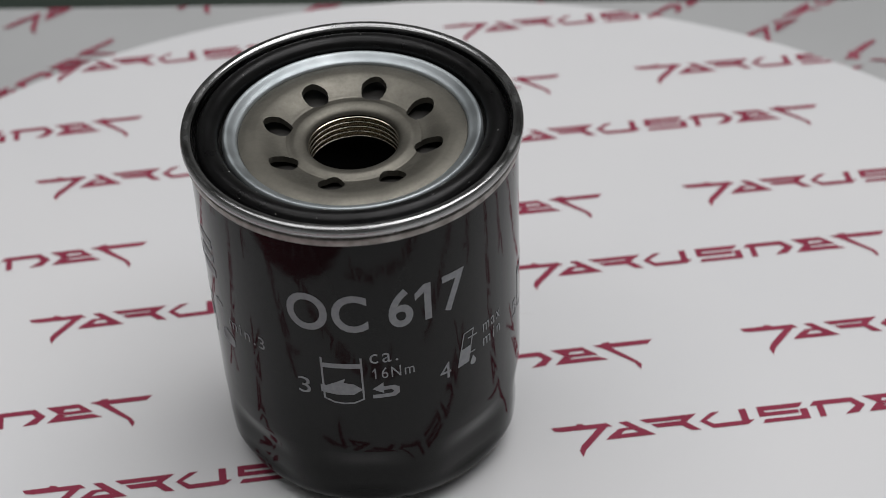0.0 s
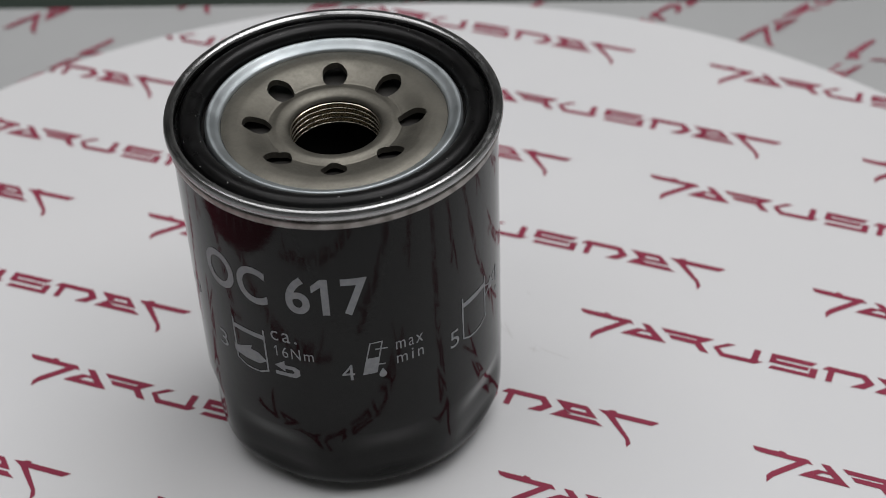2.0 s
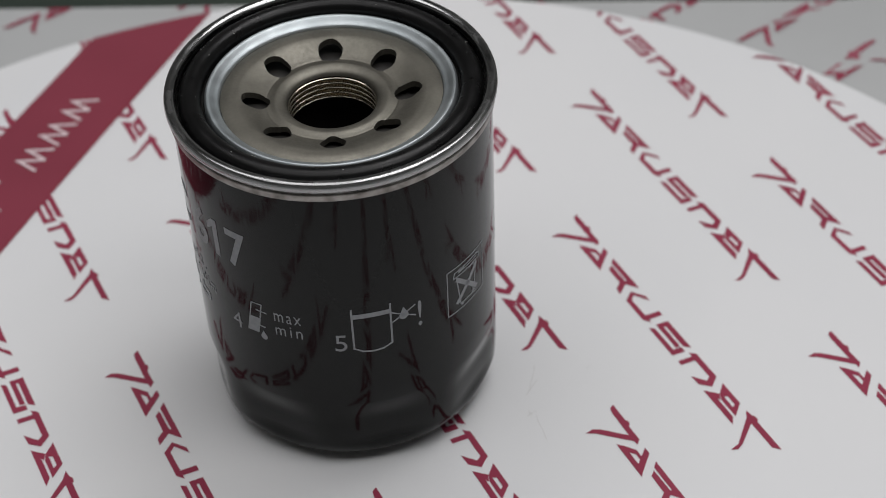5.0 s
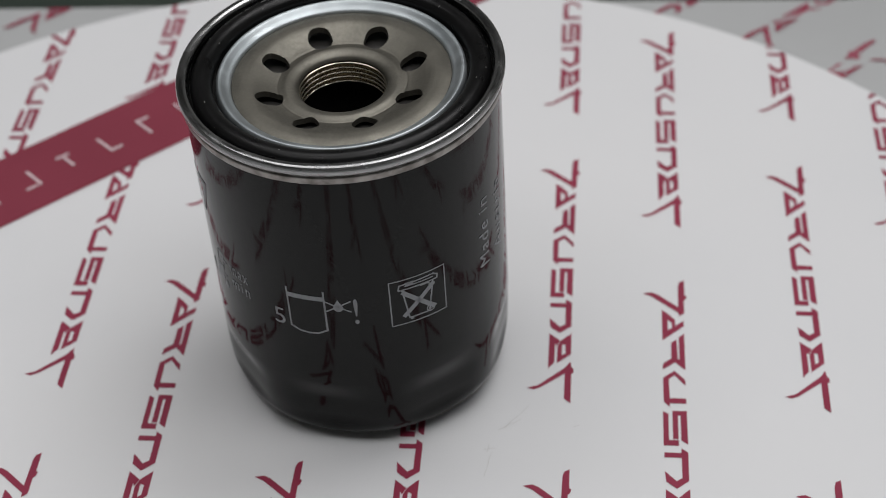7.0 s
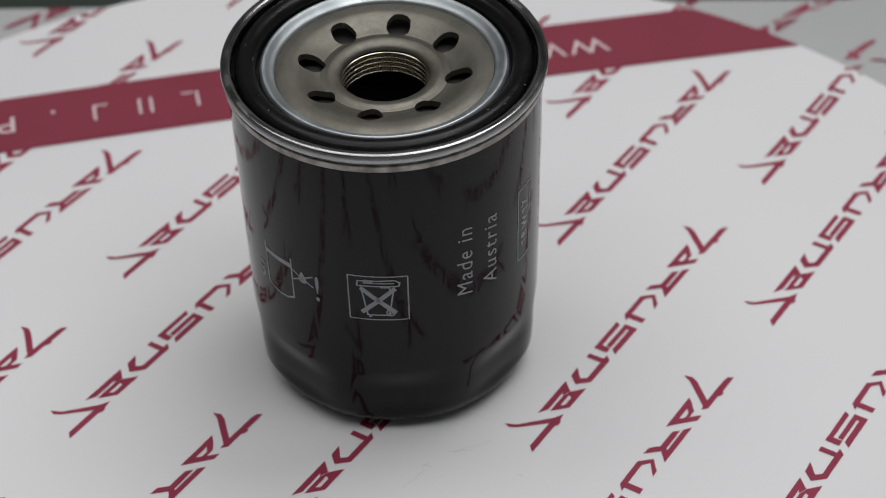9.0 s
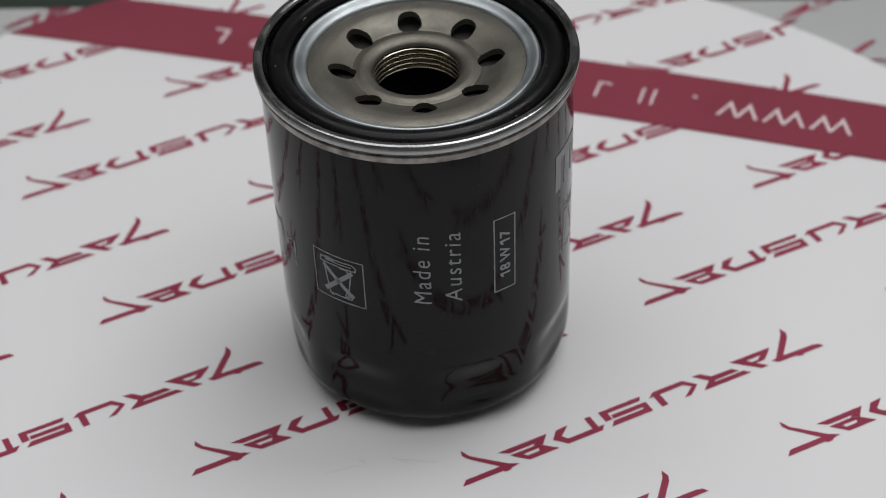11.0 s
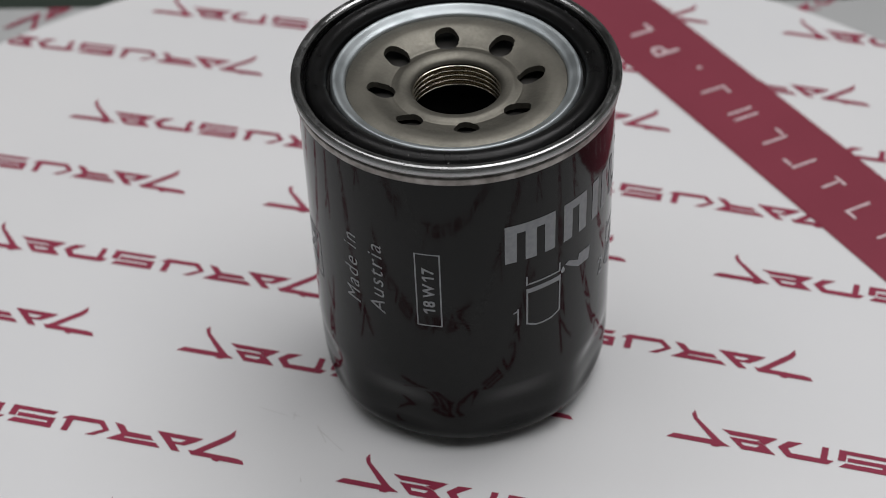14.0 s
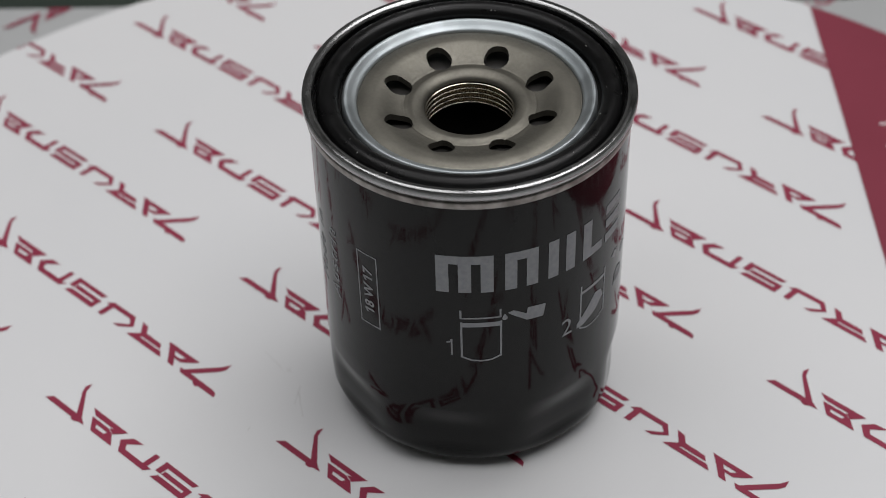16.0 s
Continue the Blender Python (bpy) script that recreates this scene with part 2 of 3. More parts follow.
def turntable():
    base = new("turntable")
    tagged(base, "round turntable covered with white paper printed with crimson marks", "turntable")
    ob = part("board", lathe(rounded([(0.0005, -0.0008), (DISC_R - 0.001, -0.0008), (DISC_R - 0.001, -0.009), (0.0005, -0.009)], 0.001, 3), 180), BOARD, base, "grey round board under the paper")
    ob.location = (*DISC_C, 0)
    sharp(ob)
    bm = lathe([(0.0005 + (DISC_R - 0.0005) * i / 40, 0.0) for i in range(41)] + [(DISC_R, -0.0006), (0.03, -0.0006)], 240)
    ob = part("paper_disc", bm, PAPER, base, "white satin paper cut round", False)
    ob.location = (*DISC_C, 0)
    foot = rounded([(0.0005, -0.009), (0.055, -0.009), (0.060, -0.011), (0.110, -0.013), (0.112, TABLE_Z + 0.0022), (0.0005, TABLE_Z + 0.0022)], 0.002, 3)
    sharp(part("foot", lathe(foot, 96), BOARD, base, "grey turntable foot"))
    # faint pencil strokes and scuffs near the can
    rng = random.Random(7)
    for x, y, long, turn in PENCILS:
        bm = bmesh.new()
        px, py, a = x, y, radians(turn)
        for i in range(6):
            qx, qy = px + long / 6 * math.cos(a), py + long / 6 * math.sin(a)
            w = 0.00007 * rng.uniform(0.5, 1.2)
            ox, oy = -math.sin(a) * w, math.cos(a) * w
            sheet(bm, [(px - ox, py - oy), (qx - ox, qy - oy), (qx + ox, qy + oy), (px + ox, py + oy)], 0.00008)
            px, py, a = qx, qy, a + rng.uniform(-0.25, 0.25)
        part("pencil_stroke", bm, PENCIL, base, "", False)
    cut = lambda poly: clip_to_circle(poly, DISC_C[0], DISC_C[1], DISC_R - 0.0003)
    e, n = Vector((math.cos(ROW_TURN), math.sin(ROW_TURN))), Vector((-math.sin(ROW_TURN), math.cos(ROW_TURN)))
    for row in range(-8, 9):
        for k in range(-3, 4):
            s = (0.00709 if row % 2 else -0.05962) + 0.11687 * k
            h = (0.03624 if row % 2 else 0.00415) + 0.05854 * ((row - row % 2) // 2)
            tip = e * s + n * h
            bm = mark_bmesh(mark_polys(tip.x, tip.y, ROW_TURN), 0.00012, cut)
            if bm:
                part("printed_mark", bm, PRINT, base, "", False)
    # the crimson band across the paper
    d, n = Vector((0.7725, -0.6350)), Vector((0.6350, 0.7725))
    q = [d * 0.26 + n * -0.1157, d * -0.26 + n * -0.1157, d * -0.26 + n * -0.1426, d * 0.26 + n * -0.1426]
    bm = bmesh.new()
    sheet(bm, cut([(p.x, p.y) for p in q]), 0.00024)
    for i in range(-44, 45):
        bmesh.ops.bisect_plane(bm, geom=bm.verts[:] + bm.edges[:] + bm.faces[:], plane_co=(d * 0.005 * i).to_3d(), plane_no=d.to_3d())
    band = part("printed_band", bm, RIBBON, base, "crimson band with widely spaced pale characters", False)
    # characters on the band; the trade name in the middle is a row of plain strokes
    for i, ch in enumerate("WWW.--------.PL"):
        s = -0.0773 + 0.0127 * i
        mid = d * s + n * -0.1286
        if ch == "-":
            bm = bmesh.new()
            kinds = (((1.4, 0.8, 7.8), (-0.6, 3.2, 0.8)), ((-1.6, 0.8, 7.8), (1.6, 0.8, 7.8)), ((-1.8, 0.8, 7.8), (0.9, 3.4, 0.8)), ((0, 4.2, 0.8), (0, 0.8, 5.0)))
            for layer, (dx, w, hh) in enumerate(kinds[(i * 3 + i // 3) % 4]):
                up = -0.0034 if w > 2 and i % 2 else (0.0034 if w > 2 else 0)
                sheet(bm, [tuple(mid + d * (dx + sx * w / 2) / 1000 + n * (sy * hh / 2000 + up)) for sx, sy in ((-1, -1), (1, -1), (1, 1), (-1, 1))], 0.00036 + 0.00002 * layer)
            part("stroke", bm, PALE, band, "", False)
        else:
            bm = text_bm(ch, 0.0112)
            for v in bm.verts:
                p = mid + d * v.co.x + n * v.co.y
                v.co = (p.x, p.y, 0.00036)
            bmesh.ops.recalc_face_normals(bm, faces=bm.faces)
            for f in bm.faces:
                f.normal_update()
                if f.normal.z < 0:
                    f.normal_flip()
            part("character", bm, PALE, band, "", False)
    # the paper and its board sag a little towards the rim
    for ob in base.children_recursive:
        if ob.name.split(".")[0] != "foot":
            for v in ob.data.vertices:
                r = math.hypot(v.co.x + ob.location.x - DISC_C[0], v.co.y + ob.location.y - DISC_C[1])
                v.co.z -= SAG * max(0.0, r - 0.03) ** 2
    return base


def text_bm(body, size, bold=0.0, spacing=1.0, wide=1.0):
    """Flat mesh of a line of writing, centred on the origin, capitals 0.7 of size high."""
    cu = bpy.data.curves.new("writing", "FONT")
    cu.body, cu.size, cu.align_x, cu.offset, cu.space_character, cu.resolution_u = body, 1.0, "CENTER", bold, spacing, 5
    ob = new("writing", cu)
    deps = bpy.context.evaluated_depsgraph_get()
    me = bpy.data.meshes.new_from_object(ob.evaluated_get(deps))
    bm = bmesh.new()
    bm.from_mesh(me)
    bpy.data.objects.remove(ob)
    bpy.data.curves.remove(cu)
    bpy.data.meshes.remove(me)
    for v in bm.verts:
        v.co = Vector((v.co.x * size * wide, (v.co.y - 0.35) * size, 0))
    return bm


# ---- the oil filter ----
CAN_R = 0.0330
FLATS, FLAT_TURN = 8, radians(-3.5)


def can_r(z):
    """The drawn can narrows slightly towards its foot."""
    return CAN_R * (1 - 0.334 * max(0.0, 0.070 - z))


def can_shape(r, z, a):
    """Broad pressed flats round the foot of the can."""
    if z > 0.024:
        return r
    step = 2 * math.pi / FLATS
    k = (a - FLAT_TURN + step / 2) % step - step / 2
    flat = (r - 0.0013) / math.cos(k)
    w = min(1, max(0, (0.0225 - z) / 0.0075)) * min(1, max(0, (z - 0.0035) / 0.006))
    w = w * w * (3 - 2 * w)
    soft = 0.0004
    m = -soft * math.log(math.exp(-(flat - r) / soft) + 1) + r
    return r + (min(m, r) - r) * w


def on_can(bm, angle, z, lift=0.00006):
    """Wraps a flat mesh (metres, x to the right, y up) round the can at an angle in degrees."""
    xs = [v.co.x for v in bm.verts]
    x = min(xs) + 0.001
    while x < max(xs):
        bmesh.ops.bisect_plane(bm, geom=bm.verts[:] + bm.edges[:] + bm.faces[:], plane_co=(x, 0, 0), plane_no=(1, 0, 0))
        x += 0.001
    mid = can_r(z)
    for v in bm.verts:
        a = radians(angle) + v.co.x / mid
        r = can_r(z + v.co.y) + lift
        v.co = Vector((r * math.cos(a), r * math.sin(a), z + v.co.y))
    bm.normal_update()
    for f in bm.faces:
        c = f.calc_center_median()
        if f.normal.x * c.x + f.normal.y * c.y < 0:
            f.normal_flip()
    return bm


def line_bm(points, width, bm=None, closed=False):
    """A stroke of even width along points, in millimetres."""
    bm = bm or bmesh.new()
    pts = [Vector(p) for p in points]
    if closed:
        pts.append(pts[0])
    for a, b in zip(pts, pts[1:]):
        d = (b - a).normalized()
        n = Vector((-d.y, d.x)) * width / 2
        e = d * width * 0.35
        quad = [a - e - n, b + e - n, b + e + n, a - e + n]
        bm.faces.new([bm.verts.new((p.x / 1000, p.y / 1000, 0)) for p in quad])
    return bm


def fill_bm(points, bm=None):
    bm = bm or bmesh.new()
    f = bm.faces.new([bm.verts.new((x / 1000, y / 1000, 0)) for x, y in points])
    bmesh.ops.triangulate(bm, faces=[f])
    return bm


def cup(bm, w=8.0, h=10.0, fill=True, lid=1.3):
    """Sign of a can in section: two walls, a curved bottom, a thick lid line."""
    line_bm([(-w / 2, h / 2), (-w / 2, -h / 2 + 1.2), (-w / 4, -h / 2 + 0.2), (0, -h / 2), (w / 4, -h / 2 + 0.2), (w / 2, -h / 2 + 1.2), (w / 2, h / 2)], 0.42, bm)
    if fill:
        fill_bm([(-w / 2, h / 2 - lid - 1.2), (w / 2, h / 2 - lid - 1.2), (w / 2, h / 2 - lid), (-w / 2, h / 2 - lid)], bm)
    return bm


def flag_ones(bm):
    """Gives each bare upright stroke the slanting flag of a printed one."""
    bm.verts.ensure_lookup_table()
    seen = set()
    for first in bm.verts[:]:
        if first in seen:
            continue
        seen.add(first)
        todo, isle = [first], []
        while todo:
            v = todo.pop()
            isle.append(v)
            for e in v.link_edges:
                o = e.other_vert(v)
                if o not in seen:
                    seen.add(o)
                    todo.append(o)
        x0, x1 = min(v.co.x for v in isle), max(v.co.x for v in isle)
        y0, y1 = min(v.co.y for v in isle), max(v.co.y for v in isle)
        w = x1 - x0
        if y1 - y0 > 0.5 and w < 0.3 * (y1 - y0):
            quad = [(x0, y1), (x0 - 1.3 * w, y1 - 0.14), (x0 - 1.3 * w, y1 - 0.14 - w), (x0, y1 - 0.02 - w)]
            bm.faces.new([bm.verts.new((x, y, 0)) for x, y in quad])


def fit_text(body, wide, tall, bold=0.0, spacing=1.0, upright=False, slant=0.0):
    """Writing of a given width and height in metres; upright: it reads upwards."""
    bm = text_bm(body, 1.0, bold, spacing)
    if "1" in body:
        flag_ones(bm)
    for v in bm.verts:
        v.co.x += slant * v.co.y
    xs, ys = [v.co.x for v in bm.verts], [v.co.y for v in bm.verts]
    cx, cy = (max(xs) + min(xs)) / 2, (max(ys) + min(ys)) / 2
    kx, ky = wide / (max(xs) - min(xs)), tall / (max(ys) - min(ys))
    for v in bm.verts:
        x, y = (v.co.x - cx) * kx, (v.co.y - cy) * ky
        v.co = Vector((-y, x, 0) if upright else (x, y, 0))
    return bm


def printing(can):
    """All that is screen-printed on the can: angle in degrees round it, height above its foot."""
    def lettering(body, angle, z, wide, tall, **k):
        part("lettering", on_can(fit_text(body, wide / 1000, tall / 1000, **k), angle, z / 1000), INK, can, "", False)

    def symbol(bm, angle, z):
        for v in bm.verts:
            v.co.y *= 1.05
        part("symbol", on_can(bm, angle, z / 1000), INK, can, "", False)

    lettering("OC 617", 276.0, 60.7, 36.9, 10.0, bold=0.02, spacing=1.05)
    lettering("3", 247.0, 39.8, 2.65, 4.5)
    lettering("ca.", 276.4, 48.3, 5.7, 2.6, spacing=1.25)
    lettering("16Nm", 279.5, 44.1, 8.5, 3.0, spacing=1.2)
    lettering("4", 298.8, 39.8, 2.6, 4.5)
    lettering("max", 321.7, 45.2, 6.0, 2.3, spacing=1.25)
    lettering("min", 321.7, 41.7, 6.0, 3.0, spacing=1.3)
    lettering("5", 340.8, 39.6, 2.5, 4.6)
    lettering("Made in", 67.8, 49.9, 18.7, 3.7, spacing=1.2, upright=True, slant=0.16)
    lettering("Austria", 79.2, 49.9, 19.0, 3.6, spacing=1.2, upright=True, slant=0.16)
    lettering("18 W 17", 99.8, 49.9, 12.7, 2.6, bold=0.03, upright=True)
    symbol(line_bm([(-0.95, 1.25), (-0.3, 1.45), (0.0, 2.05), (0.0, -2.05)], 0.38), 132.4, 40.6)
    lettering("2", 176.6, 39.9, 2.6, 4.6)
    lettering("min.3", 222.3, 47.2, 11.0, 3.2, spacing=1.25)
    lettering("!", 11.0, 43.4, 0.9, 7.1)
    # trade name: five plain groups of blocks
    def blocks(angle, rects):
        bm = bmesh.new()
        for x, y, w, h in rects:
            fill_bm([(x, y), (x + w, y), (x + w, y + h), (x, y + h)], bm)
        symbol(bm, angle, 61.1)

    blocks(137.5, [(-5.8, 2.6, 11.6, 2.1), (-5.8, -4.7, 2.6, 7.3), (-1.3, -4.7, 2.6, 7.3), (3.2, -4.7, 2.6, 7.3)])
    blocks(157.7, [(-3.5, 2.6, 7.0, 2.1), (-3.5, -4.7, 2.5, 7.3), (1.0, -4.7, 2.5, 7.3)])
    blocks(173.5, [(-3.3, -4.7, 2.4, 9.4), (0.9, -4.7, 2.4, 9.4)])
    blocks(188.5, [(-3.1, -4.7, 2.5, 9.4), (-0.6, -4.7, 3.7, 2.1)])
    blocks(201.8, [(-3.4, -4.7, 6.4, 2.2), (-3.4, -1.1, 6.4, 2.2), (-3.4, 2.5, 6.4, 2.2)])
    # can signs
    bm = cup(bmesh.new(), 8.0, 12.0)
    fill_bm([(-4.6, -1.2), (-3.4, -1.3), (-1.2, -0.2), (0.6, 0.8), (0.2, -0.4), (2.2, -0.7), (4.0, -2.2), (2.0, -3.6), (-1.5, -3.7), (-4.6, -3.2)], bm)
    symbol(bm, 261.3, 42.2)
    bm = fill_bm([(-2.9, 0.6), (-0.6, 2.2), (-0.6, 1.1), (1.6, 1.1), (2.6, 0.4), (2.6, -1.1), (1.6, -1.9), (-2.9, -1.9), (-2.9, -0.9), (1.0, -0.9), (1.4, -0.5), (1.0, 0.1), (-0.6, 0.1), (-0.6, -0.7)])
    symbol(bm, 276.6, 39.2)
    bm = line_bm([(-2.2, -4.1), (-0.45, 3.9), (2.05, 4.0), (0.5, -3.9)], 0.3, closed=True)
    fill_bm([(-2.2, -4.1), (-1.3, 0.0), (1.3, 0.1), (0.5, -3.9)], bm)
    line_bm([(0.6, 2.2), (2.95, 2.05)], 0.35, bm)
    line_bm([(0.9, -1.9), (2.3, -2.0)], 0.35, bm)
    symbol(bm, 308.0, 43.2)

    def drop(k=1.0):
        pts = [(0, 1.7 * k)] + [(0.95 * k * math.cos(t), -0.3 * k + 0.95 * k * math.sin(t)) for t in [0.5 - i * 0.42 for i in range(11)]]
        return fill_bm(pts)
    symbol(drop(0.85), 311.1, 38.5)
    symbol(cup(bmesh.new(), 8.1, 11.7), 352.5, 42.7)
    bm = drop(1.1)
    line_bm([(-2.6, 1.2), (2.6, -1.4)], 0.35, bm)
    line_bm([(-2.6, -1.4), (2.6, 1.4)], 0.35, bm)
    symbol(bm, 4.6, 44.9)
    # crossed-out bin in a frame
    bm = line_bm([(-6.3, -5.9), (6.3, -5.9), (6.3, 5.9), (-6.3, 5.9)], 0.3, closed=True)
    line_bm([(-3.6, 3.2), (-2.4, -4.6), (2.2, -4.6), (3.4, 3.0)], 0.35, bm)
    line_bm([(-4.4, 3.6), (-4.2, 4.6), (3.6, 4.9), (4.6, 4.2), (4.4, 3.3), (-4.4, 3.3)], 0.35, bm)
    line_bm([(-3.0, 4.1), (3.4, 4.1)], 0.3, bm)
    fill_bm([(-4.0, -3.6), (-3.3, -4.4), (4.0, 2.3), (3.3, 3.1)], bm)
    fill_bm([(4.0, -3.6), (3.3, -4.4), (-4.0, 2.3), (-3.3, 3.1)], bm)
    line_bm([(2.5 + 0.35 * math.cos(i * 0.785), -3.9 + 0.35 * math.sin(i * 0.785)) for i in range(8)], 0.25, bm, closed=True)
    fill_bm([(-2.2, -5.2), (-1.5, -5.2), (-1.5, -4.6), (-2.2, -4.6)], bm)
    fill_bm([(-2.9, 4.2), (-1.0, 4.2), (-1.0, 5.0), (-2.9, 5.0)], bm)
    line_bm([(0.6, 3.0), (2.5, 3.0), (2.5, 2.2)], 0.3, bm)
    line_bm([(2.5 + 0.9 * math.cos(i * 0.785), -3.9 + 0.9 * math.sin(i * 0.785)) for i in range(8)], 0.3, bm, closed=True)
    symbol(bm, BIN[0], BIN[1])
    symbol(line_bm([(-2.55, -9.4), (2.55, -9.4), (2.55, 9.4), (-2.55, 9.4)], 0.32, closed=True), 99.7, 50)
    symbol(cup(bmesh.new(), 8.1, 10.5, lid=0.0), 143.1, 42.2)
    symbol(line_bm([(-4.05, 1.1), (-4.05, -0.9), (4.05, -0.9), (4.05, 1.1)], 0.42), 142.9, 49.9)
    symbol(drop(0.6), 151.6, 48.6)
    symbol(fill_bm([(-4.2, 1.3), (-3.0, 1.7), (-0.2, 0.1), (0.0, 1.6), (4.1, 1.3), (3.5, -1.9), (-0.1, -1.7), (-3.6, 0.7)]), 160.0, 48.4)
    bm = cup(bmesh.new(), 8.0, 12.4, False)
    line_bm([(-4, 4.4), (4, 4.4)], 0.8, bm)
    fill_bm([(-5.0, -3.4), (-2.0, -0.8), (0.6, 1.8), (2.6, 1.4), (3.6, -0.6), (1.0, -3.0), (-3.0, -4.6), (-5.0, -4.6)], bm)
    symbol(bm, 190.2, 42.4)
    symbol(fill_bm([(-1.8, 0), (0.4, 1.2), (0.4, 0.5), (1.8, 0.5), (1.8, -0.5), (0.4, -0.5), (0.4, -1.2)]), 205.0, 49.2)
    bm = fill_bm([(-2.4, -1.2), (1.8, -1.2), (2.6, -0.4), (2.6, 1.0), (1.8, 1.8), (-0.4, 1.8), (-0.4, 2.6), (-2.4, 1.4), (-0.4, 0.2), (-0.4, 0.9), (1.4, 0.9), (1.6, 0.3), (1.4, -0.3), (-2.4, -0.3)])
    symbol(bm, 210.0, 40.8)


BIN = (34.7, 43.8)


def oil_filter():
    base = new("oil_filter")
    tagged(base, "black glossy spin-on oil filter with grey printing, standing on the turntable", "oil filter")
    prof = rounded([(0.0005, 0.0012), (0.0205, 0.0002), (0.0222, 0.0003), (0.0226, 0.0036), (0.0270, 0.0040), (0.0309, 0.0044), (0.0321, 0.0068), (can_r(0.012) + 0.0001, 0.0120), (can_r(0.0185) + 0.0001, 0.0185), (can_r(0.026), 0.0260)], 0.0030, 8)
    prof += [Vector((can_r(z), z)) for z in [0.026 + 0.0525 * i / 16 for i in range(1, 17)]]
    body = part("can", lathe(prof, 288, shape=can_shape), PAINT, base, "black gloss painted steel can")
    printing(body)
    # rolled seam
    seam = rounded([(CAN_R - 0.0003, 0.0752), (CAN_R + 0.0006, 0.0753), (CAN_R + 0.0007, 0.0770), (CAN_R + 0.0000, 0.0774)], 0.0003, 3)
    part("seam_band", lathe(seam, 160), BRASSY, base, "worn bare metal band under the rim")
    bead = rounded([(CAN_R - 0.0001, 0.0773), (CAN_R + 0.0009, 0.0776), (CAN_R + 0.00125, 0.0786), (CAN_R + 0.0009, 0.0798), (CAN_R - 0.0001, 0.0800), (CAN_R - 0.0011, 0.0795), (CAN_R - 0.0012, 0.0780), (CAN_R - 0.0012, 0.0750)], 0.0006, 5)
    part("rim", lathe(bead, 200), TIN, base, "shiny rolled tin rim")
    # gasket and its groove; the groove's shade is painted near-black
    part("groove", lathe([(CAN_R - 0.0012, 0.0752), (0.0258, 0.0752)], 120), RECESS_SHADE, base, "gasket groove with its shade painted near-black")
    gas = [(0.0290 + 0.0023 * math.cos(t), 0.0774 + 0.0024 * math.sin(t)) for t in [2 * math.pi * i / 24 for i in range(24)]]
    part("gasket", lathe(gas, 160, close=True), RUBBER, base, "black rubber sealing ring")
    rng = random.Random(3)
    for i in range(16):
        a, up = rng.uniform(0, 2 * math.pi), rng.uniform(0.6, 2.4)
        r, z = 0.0290 + 0.00232 * math.cos(up), 0.0774 + 0.00242 * math.sin(up)
        bm = bmesh.new()
        bmesh.ops.create_icosphere(bm, subdivisions=1, radius=0.00007)
        stretch, lie = rng.uniform(1.0, 5.0), rng.uniform(0, 3.14)
        for v in bm.verts:
            x, y = v.co.x * stretch, v.co.y
            v.co = Vector((r * math.cos(a) + x * math.cos(lie) - y * math.sin(lie), r * math.sin(a) + x * math.sin(lie) + y * math.cos(lie), z + v.co.z * 0.6))
        part("lint", bm, LINT, base)
    collar = rounded([(0.0261, 0.0745), (0.0261, 0.0774), (0.0256, 0.0781), (0.0250, 0.0780), (0.0240, 0.0772), (0.0231, 0.0768), (0.0229, 0.0755)], 0.0005, 4)
    part("retaining_ring", lathe(collar, 160), ZINC, base, "bright galvanised retaining ring")
    base_plate(base)
    for ob in base.children:
        if ob is not body:
            ob.location.z = 0.0033
    return base


HOLE_R, HOLES, HOLE_TURN = 0.0157, 8, radians(28.7)


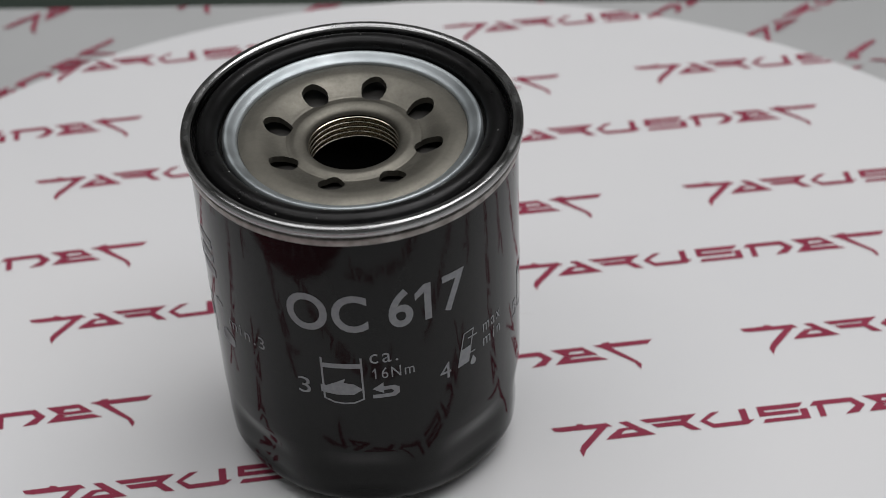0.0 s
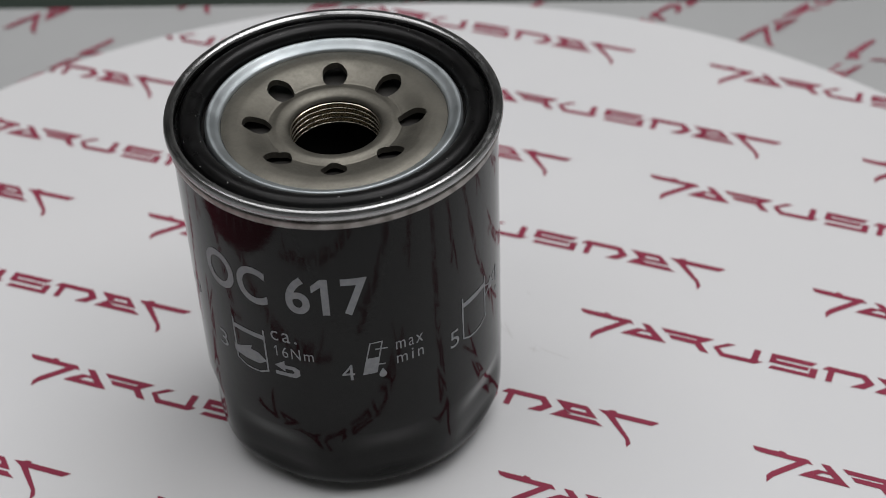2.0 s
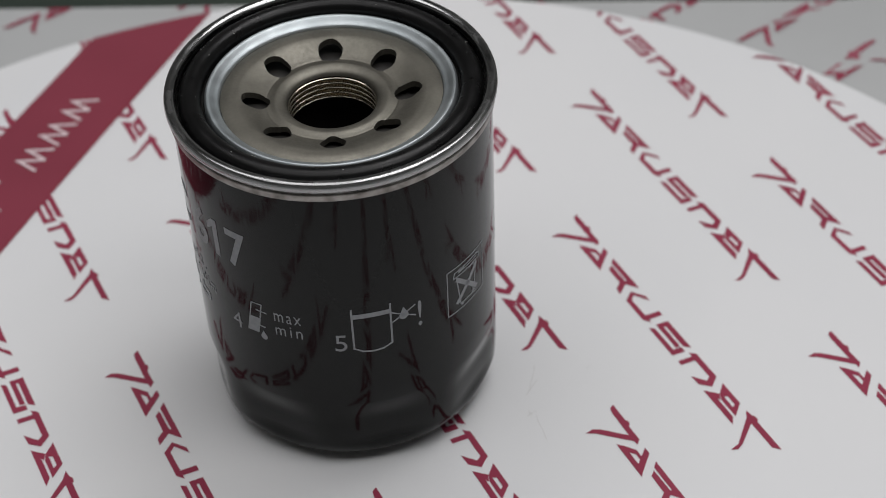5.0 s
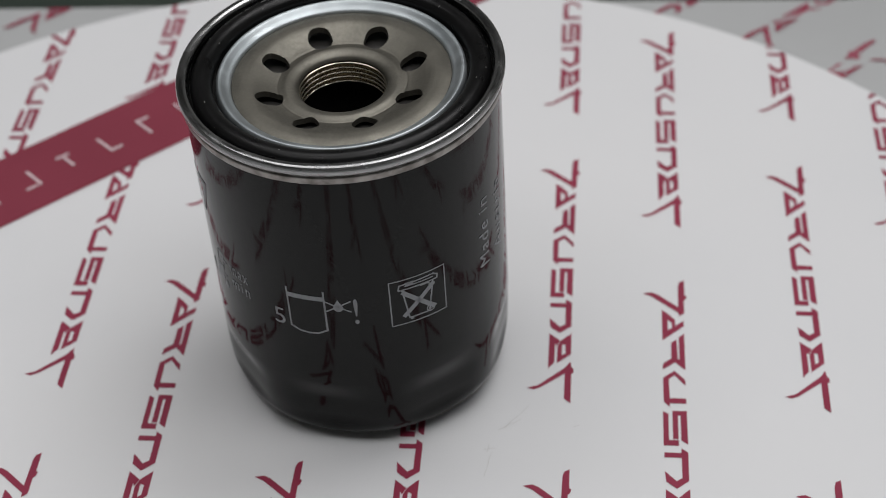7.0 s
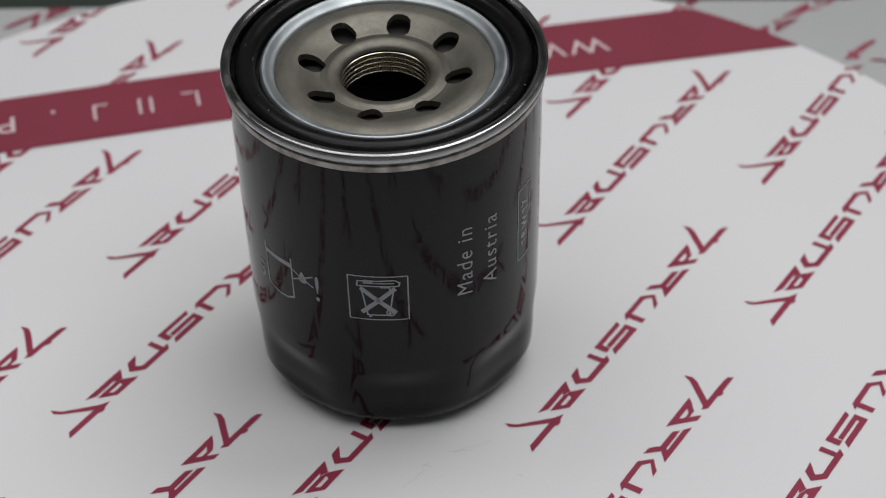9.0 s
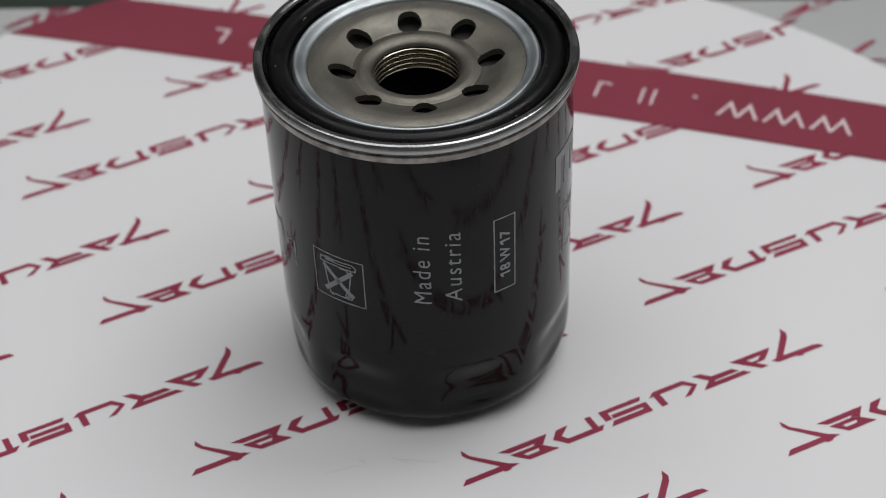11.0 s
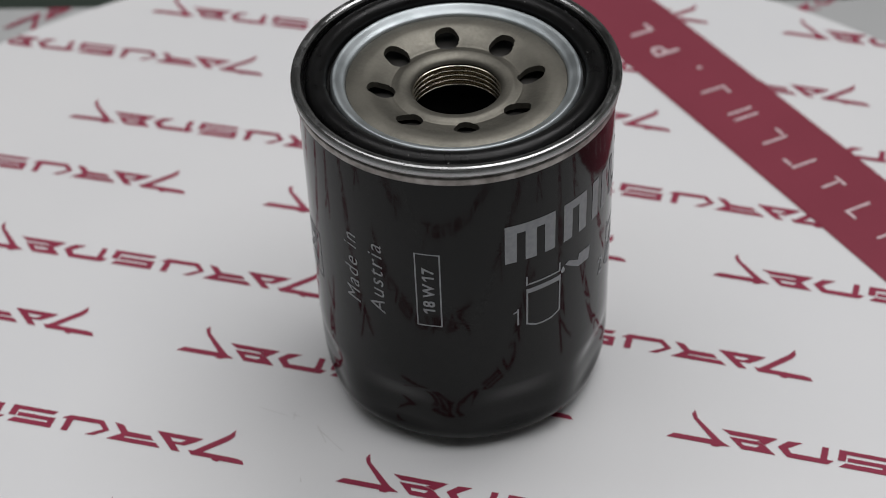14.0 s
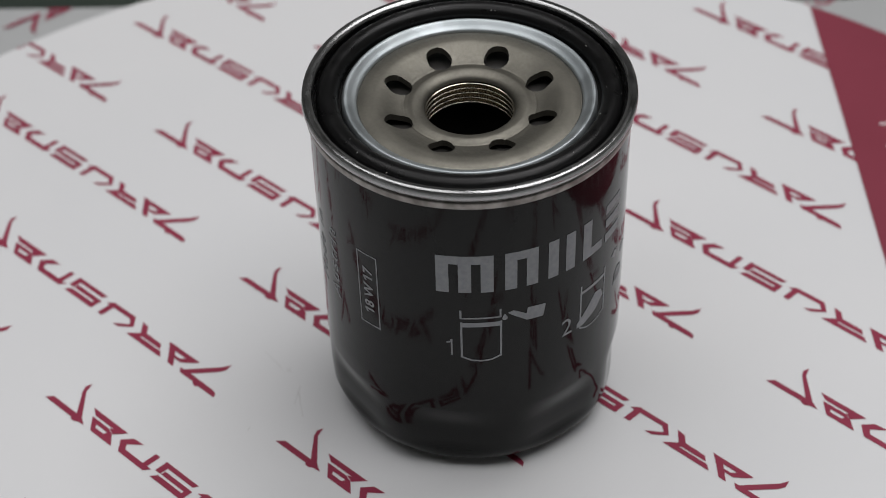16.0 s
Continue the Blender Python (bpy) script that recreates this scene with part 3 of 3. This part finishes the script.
def base_plate(base):
    """Steel end plate, dished into a threaded neck, with eight oval oil holes."""
    def ease(k):
        k = min(1.0, max(0.0, k))
        return k * k * (3 - 2 * k)

    def height(r):
        z = 0.0768 - 0.0019 * ease((0.0198 - r) / 0.0064) + 0.0004 * ease((0.0133 - r) / 0.0017) - 0.0005 * max(0.0, (r - 0.0205) / 0.0024) ** 2
        z -= 0.00012 * math.exp(-((r - 0.0136) / 0.00022) ** 2)
        if r < 0.0118:
            k = (0.0118 - r) / 0.0026
            z -= 0.0016 * (1 - math.sqrt(max(0, 1 - min(1, k) ** 2)))
        return z
    bm = bmesh.new()
    seg, radii = 480, [0.0092 + 0.000176 * i for i in range(79)]
    ring = [[bm.verts.new((r * math.cos(2 * math.pi * i / seg), r * math.sin(2 * math.pi * i / seg), height(r))) for i in range(seg)] for r in radii]
    A, B = 0.0029, 0.0026

    def local(x, y):
        k = round((math.atan2(y, x) - HOLE_TURN) / (2 * math.pi / HOLES))
        a = HOLE_TURN + 2 * math.pi * k / HOLES
        return math.cos(a), math.sin(a)

    for lo, hi in zip(ring, ring[1:]):
        for i in range(seg):
            j = (i + 1) % seg
            c = (lo[i].co + hi[j].co) / 2
            ca, sa = local(c.x, c.y)
            u, w = c.x * ca + c.y * sa - HOLE_R, -c.x * sa + c.y * ca
            if (u / A) ** 2 + (w / B) ** 2 >= 1:
                bm.faces.new((lo[i], lo[j], hi[j], hi[i]))
    for v in [v for v in bm.verts if not v.link_faces]:
        bm.verts.remove(v)
    near = lambda v: 0.0110 < math.hypot(v.co.x, v.co.y) < 0.0220
    for v in [v for v in bm.verts if near(v) and any(len(e.link_faces) == 1 for e in v.link_edges)]:
        ca, sa = local(v.co.x, v.co.y)
        u, w = v.co.x * ca + v.co.y * sa - HOLE_R, -v.co.x * sa + v.co.y * ca
        q = math.sqrt((u / A) ** 2 + (w / B) ** 2)
        q *= 1 + 0.025 * math.sin(5 * math.atan2(w, u) + 40 * ca) + 0.008 * math.sin(17 * math.atan2(w, u) + 9 * sa)
        u, w = u / q + HOLE_R, w / q
        v.co.x, v.co.y = u * ca - w * sa, u * sa + w * ca
    edges = [e for e in bm.edges if len(e.link_faces) == 1 and all(near(v) for v in e.verts)]
    ext = bmesh.ops.extrude_edge_only(bm, edges=edges)
    for v in [g for g in ext["geom"] if isinstance(g, bmesh.types.BMVert)]:
        v.co.z -= 0.0014
    bmesh.ops.recalc_face_normals(bm, faces=bm.faces)
    sharp(part("end_plate", bm, STEEL, base, "dull grey-brown steel end plate with eight oval holes"), 50)
    part("valve_disc", lathe([(0.0106, 0.0724), (0.0210, 0.0724), (0.0240, 0.0730), (0.0243, 0.0755)], 64), VALVE, base, "dark grey valve disc below the plate")
    # shade between the thread crests, painted on as a near-black wall
    part("neck_wall", lathe([(0.0092, 0.0737), (0.0103, 0.0733), (0.0103, 0.0674)], 96), RECESS_SHADE, base, "thread roots with their shade painted near-black")
    for i in range(5):
        z = 0.0732 - 0.00120 * i
        turn = rounded([(0.0103, z + 0.00042), (0.0090, z + 0.00008), (0.0090, z - 0.00008), (0.0103, z - 0.00042)], 0.0001, 2)
        part("thread_turn", lathe(turn, 128), THREAD, base, "bright cut screw thread")
    # the bore's depth is darkened by colour too
    part("bore", lathe([(0.0103, 0.0674), (0.0110, 0.0670), (0.0110, 0.0450), (0.0004, 0.0450)], 64), RECESS_SHADE, base, "bore with its shade painted near-black")


TABLE = turntable()
FILTER = oil_filter()


# ---- movement ----
# seconds; turn of the table, and how far the can rocks about x and y on its foot, in degrees; play of the spindle in x and y, in mm
TURNS = [
    (0, -0, 2.93, -0.98, -0.35, 0.08), (0.5, -6.99, 3.31, -0.43, -0.26, 0.23), (1, -14.53, 2.9, -0.74, -0.16, 0.07), (1.5, -21.54, 2.98, -0.69, 0.02, 0.18),
    (2, -29.07, 2.95, -0.92, 0.22, 0.05), (2.5, -35.97, 2.83, -1.16, 0.25, 0.01), (3, -43.49, 2.66, -0.6, 0.13, -0.31), (3.5, -50.61, 3.58, -0.5, 0.18, -0.32),
    (4, -58.28, 3.2, -0.2, 0.2, -0.41), (6.5, -94.45, 3.78, -1.92, -0.21, -0.14), (7, -102, 3.66, -2.12, -0.14, 0.03), (7.5, -108.89, 3.52, -1.24, -0.17, 0.08),
    (8, -116.33, 3.64, -0.75, -0.21, 0.16), (8.5, -123.42, 3.78, -0.41, -0.19, 0.42), (9, -130.85, 3.87, 0.02, -0.25, 0.42), (11.5, -167.21, 2, -0.68, 0.38, -0.35),
    (12, -174.7, 2.5, -0.37, 0.26, -0.24), (12.5, -181.76, 2.61, -0.6, 0.26, -0.24), (13, -189.3, 2.58, -0.08, 0.2, -0.22), (13.5, -196.49, 2.52, -0.3, 0.16, -0.42),
    (14, -203.93, 2.95, -0.42, -0.02, -0.31), (14.5, -210.97, 2.98, 0.05, -0.08, -0.11), (15, -218.31, 3.66, -0.1, -0.12, 0.34), (15.5, -225.31, 3.76, 0.02, -0.03, 0.44),
    (16, -232.76, 3.9, 0.04, -0.06, 0.55),
]
STAND = Vector((-0.00831, -0.01113, 0.0004))


def between(rows, t, col):
    for a, b in zip(rows, rows[1:]):
        if a[0] <= t <= b[0]:
            return a[col] + (b[col] - a[col]) * (t - a[0]) / (b[0] - a[0])
    return rows[-1][col]


def motions():
    disc, can = [], []
    for i in range(33):
        t = i * 0.5
        turn = pose(between(TURNS, t, 4) / 1000, between(TURNS, t, 5) / 1000, 0, 0, 0, between(TURNS, t, 1))
        spin = pose(0, 0, 0, 0, 0, between(TURNS, t, 1))
        rock = pose(0, 0, 0, 0, between(TURNS, t, 3), 0) @ pose(0, 0, 0, between(TURNS, t, 2), 0, 0)
        disc.append((t, turn))
        can.append((t, Matrix.Translation(turn @ STAND) @ rock @ spin))
    walk(TABLE, disc)
    walk(FILTER, can)


motions()
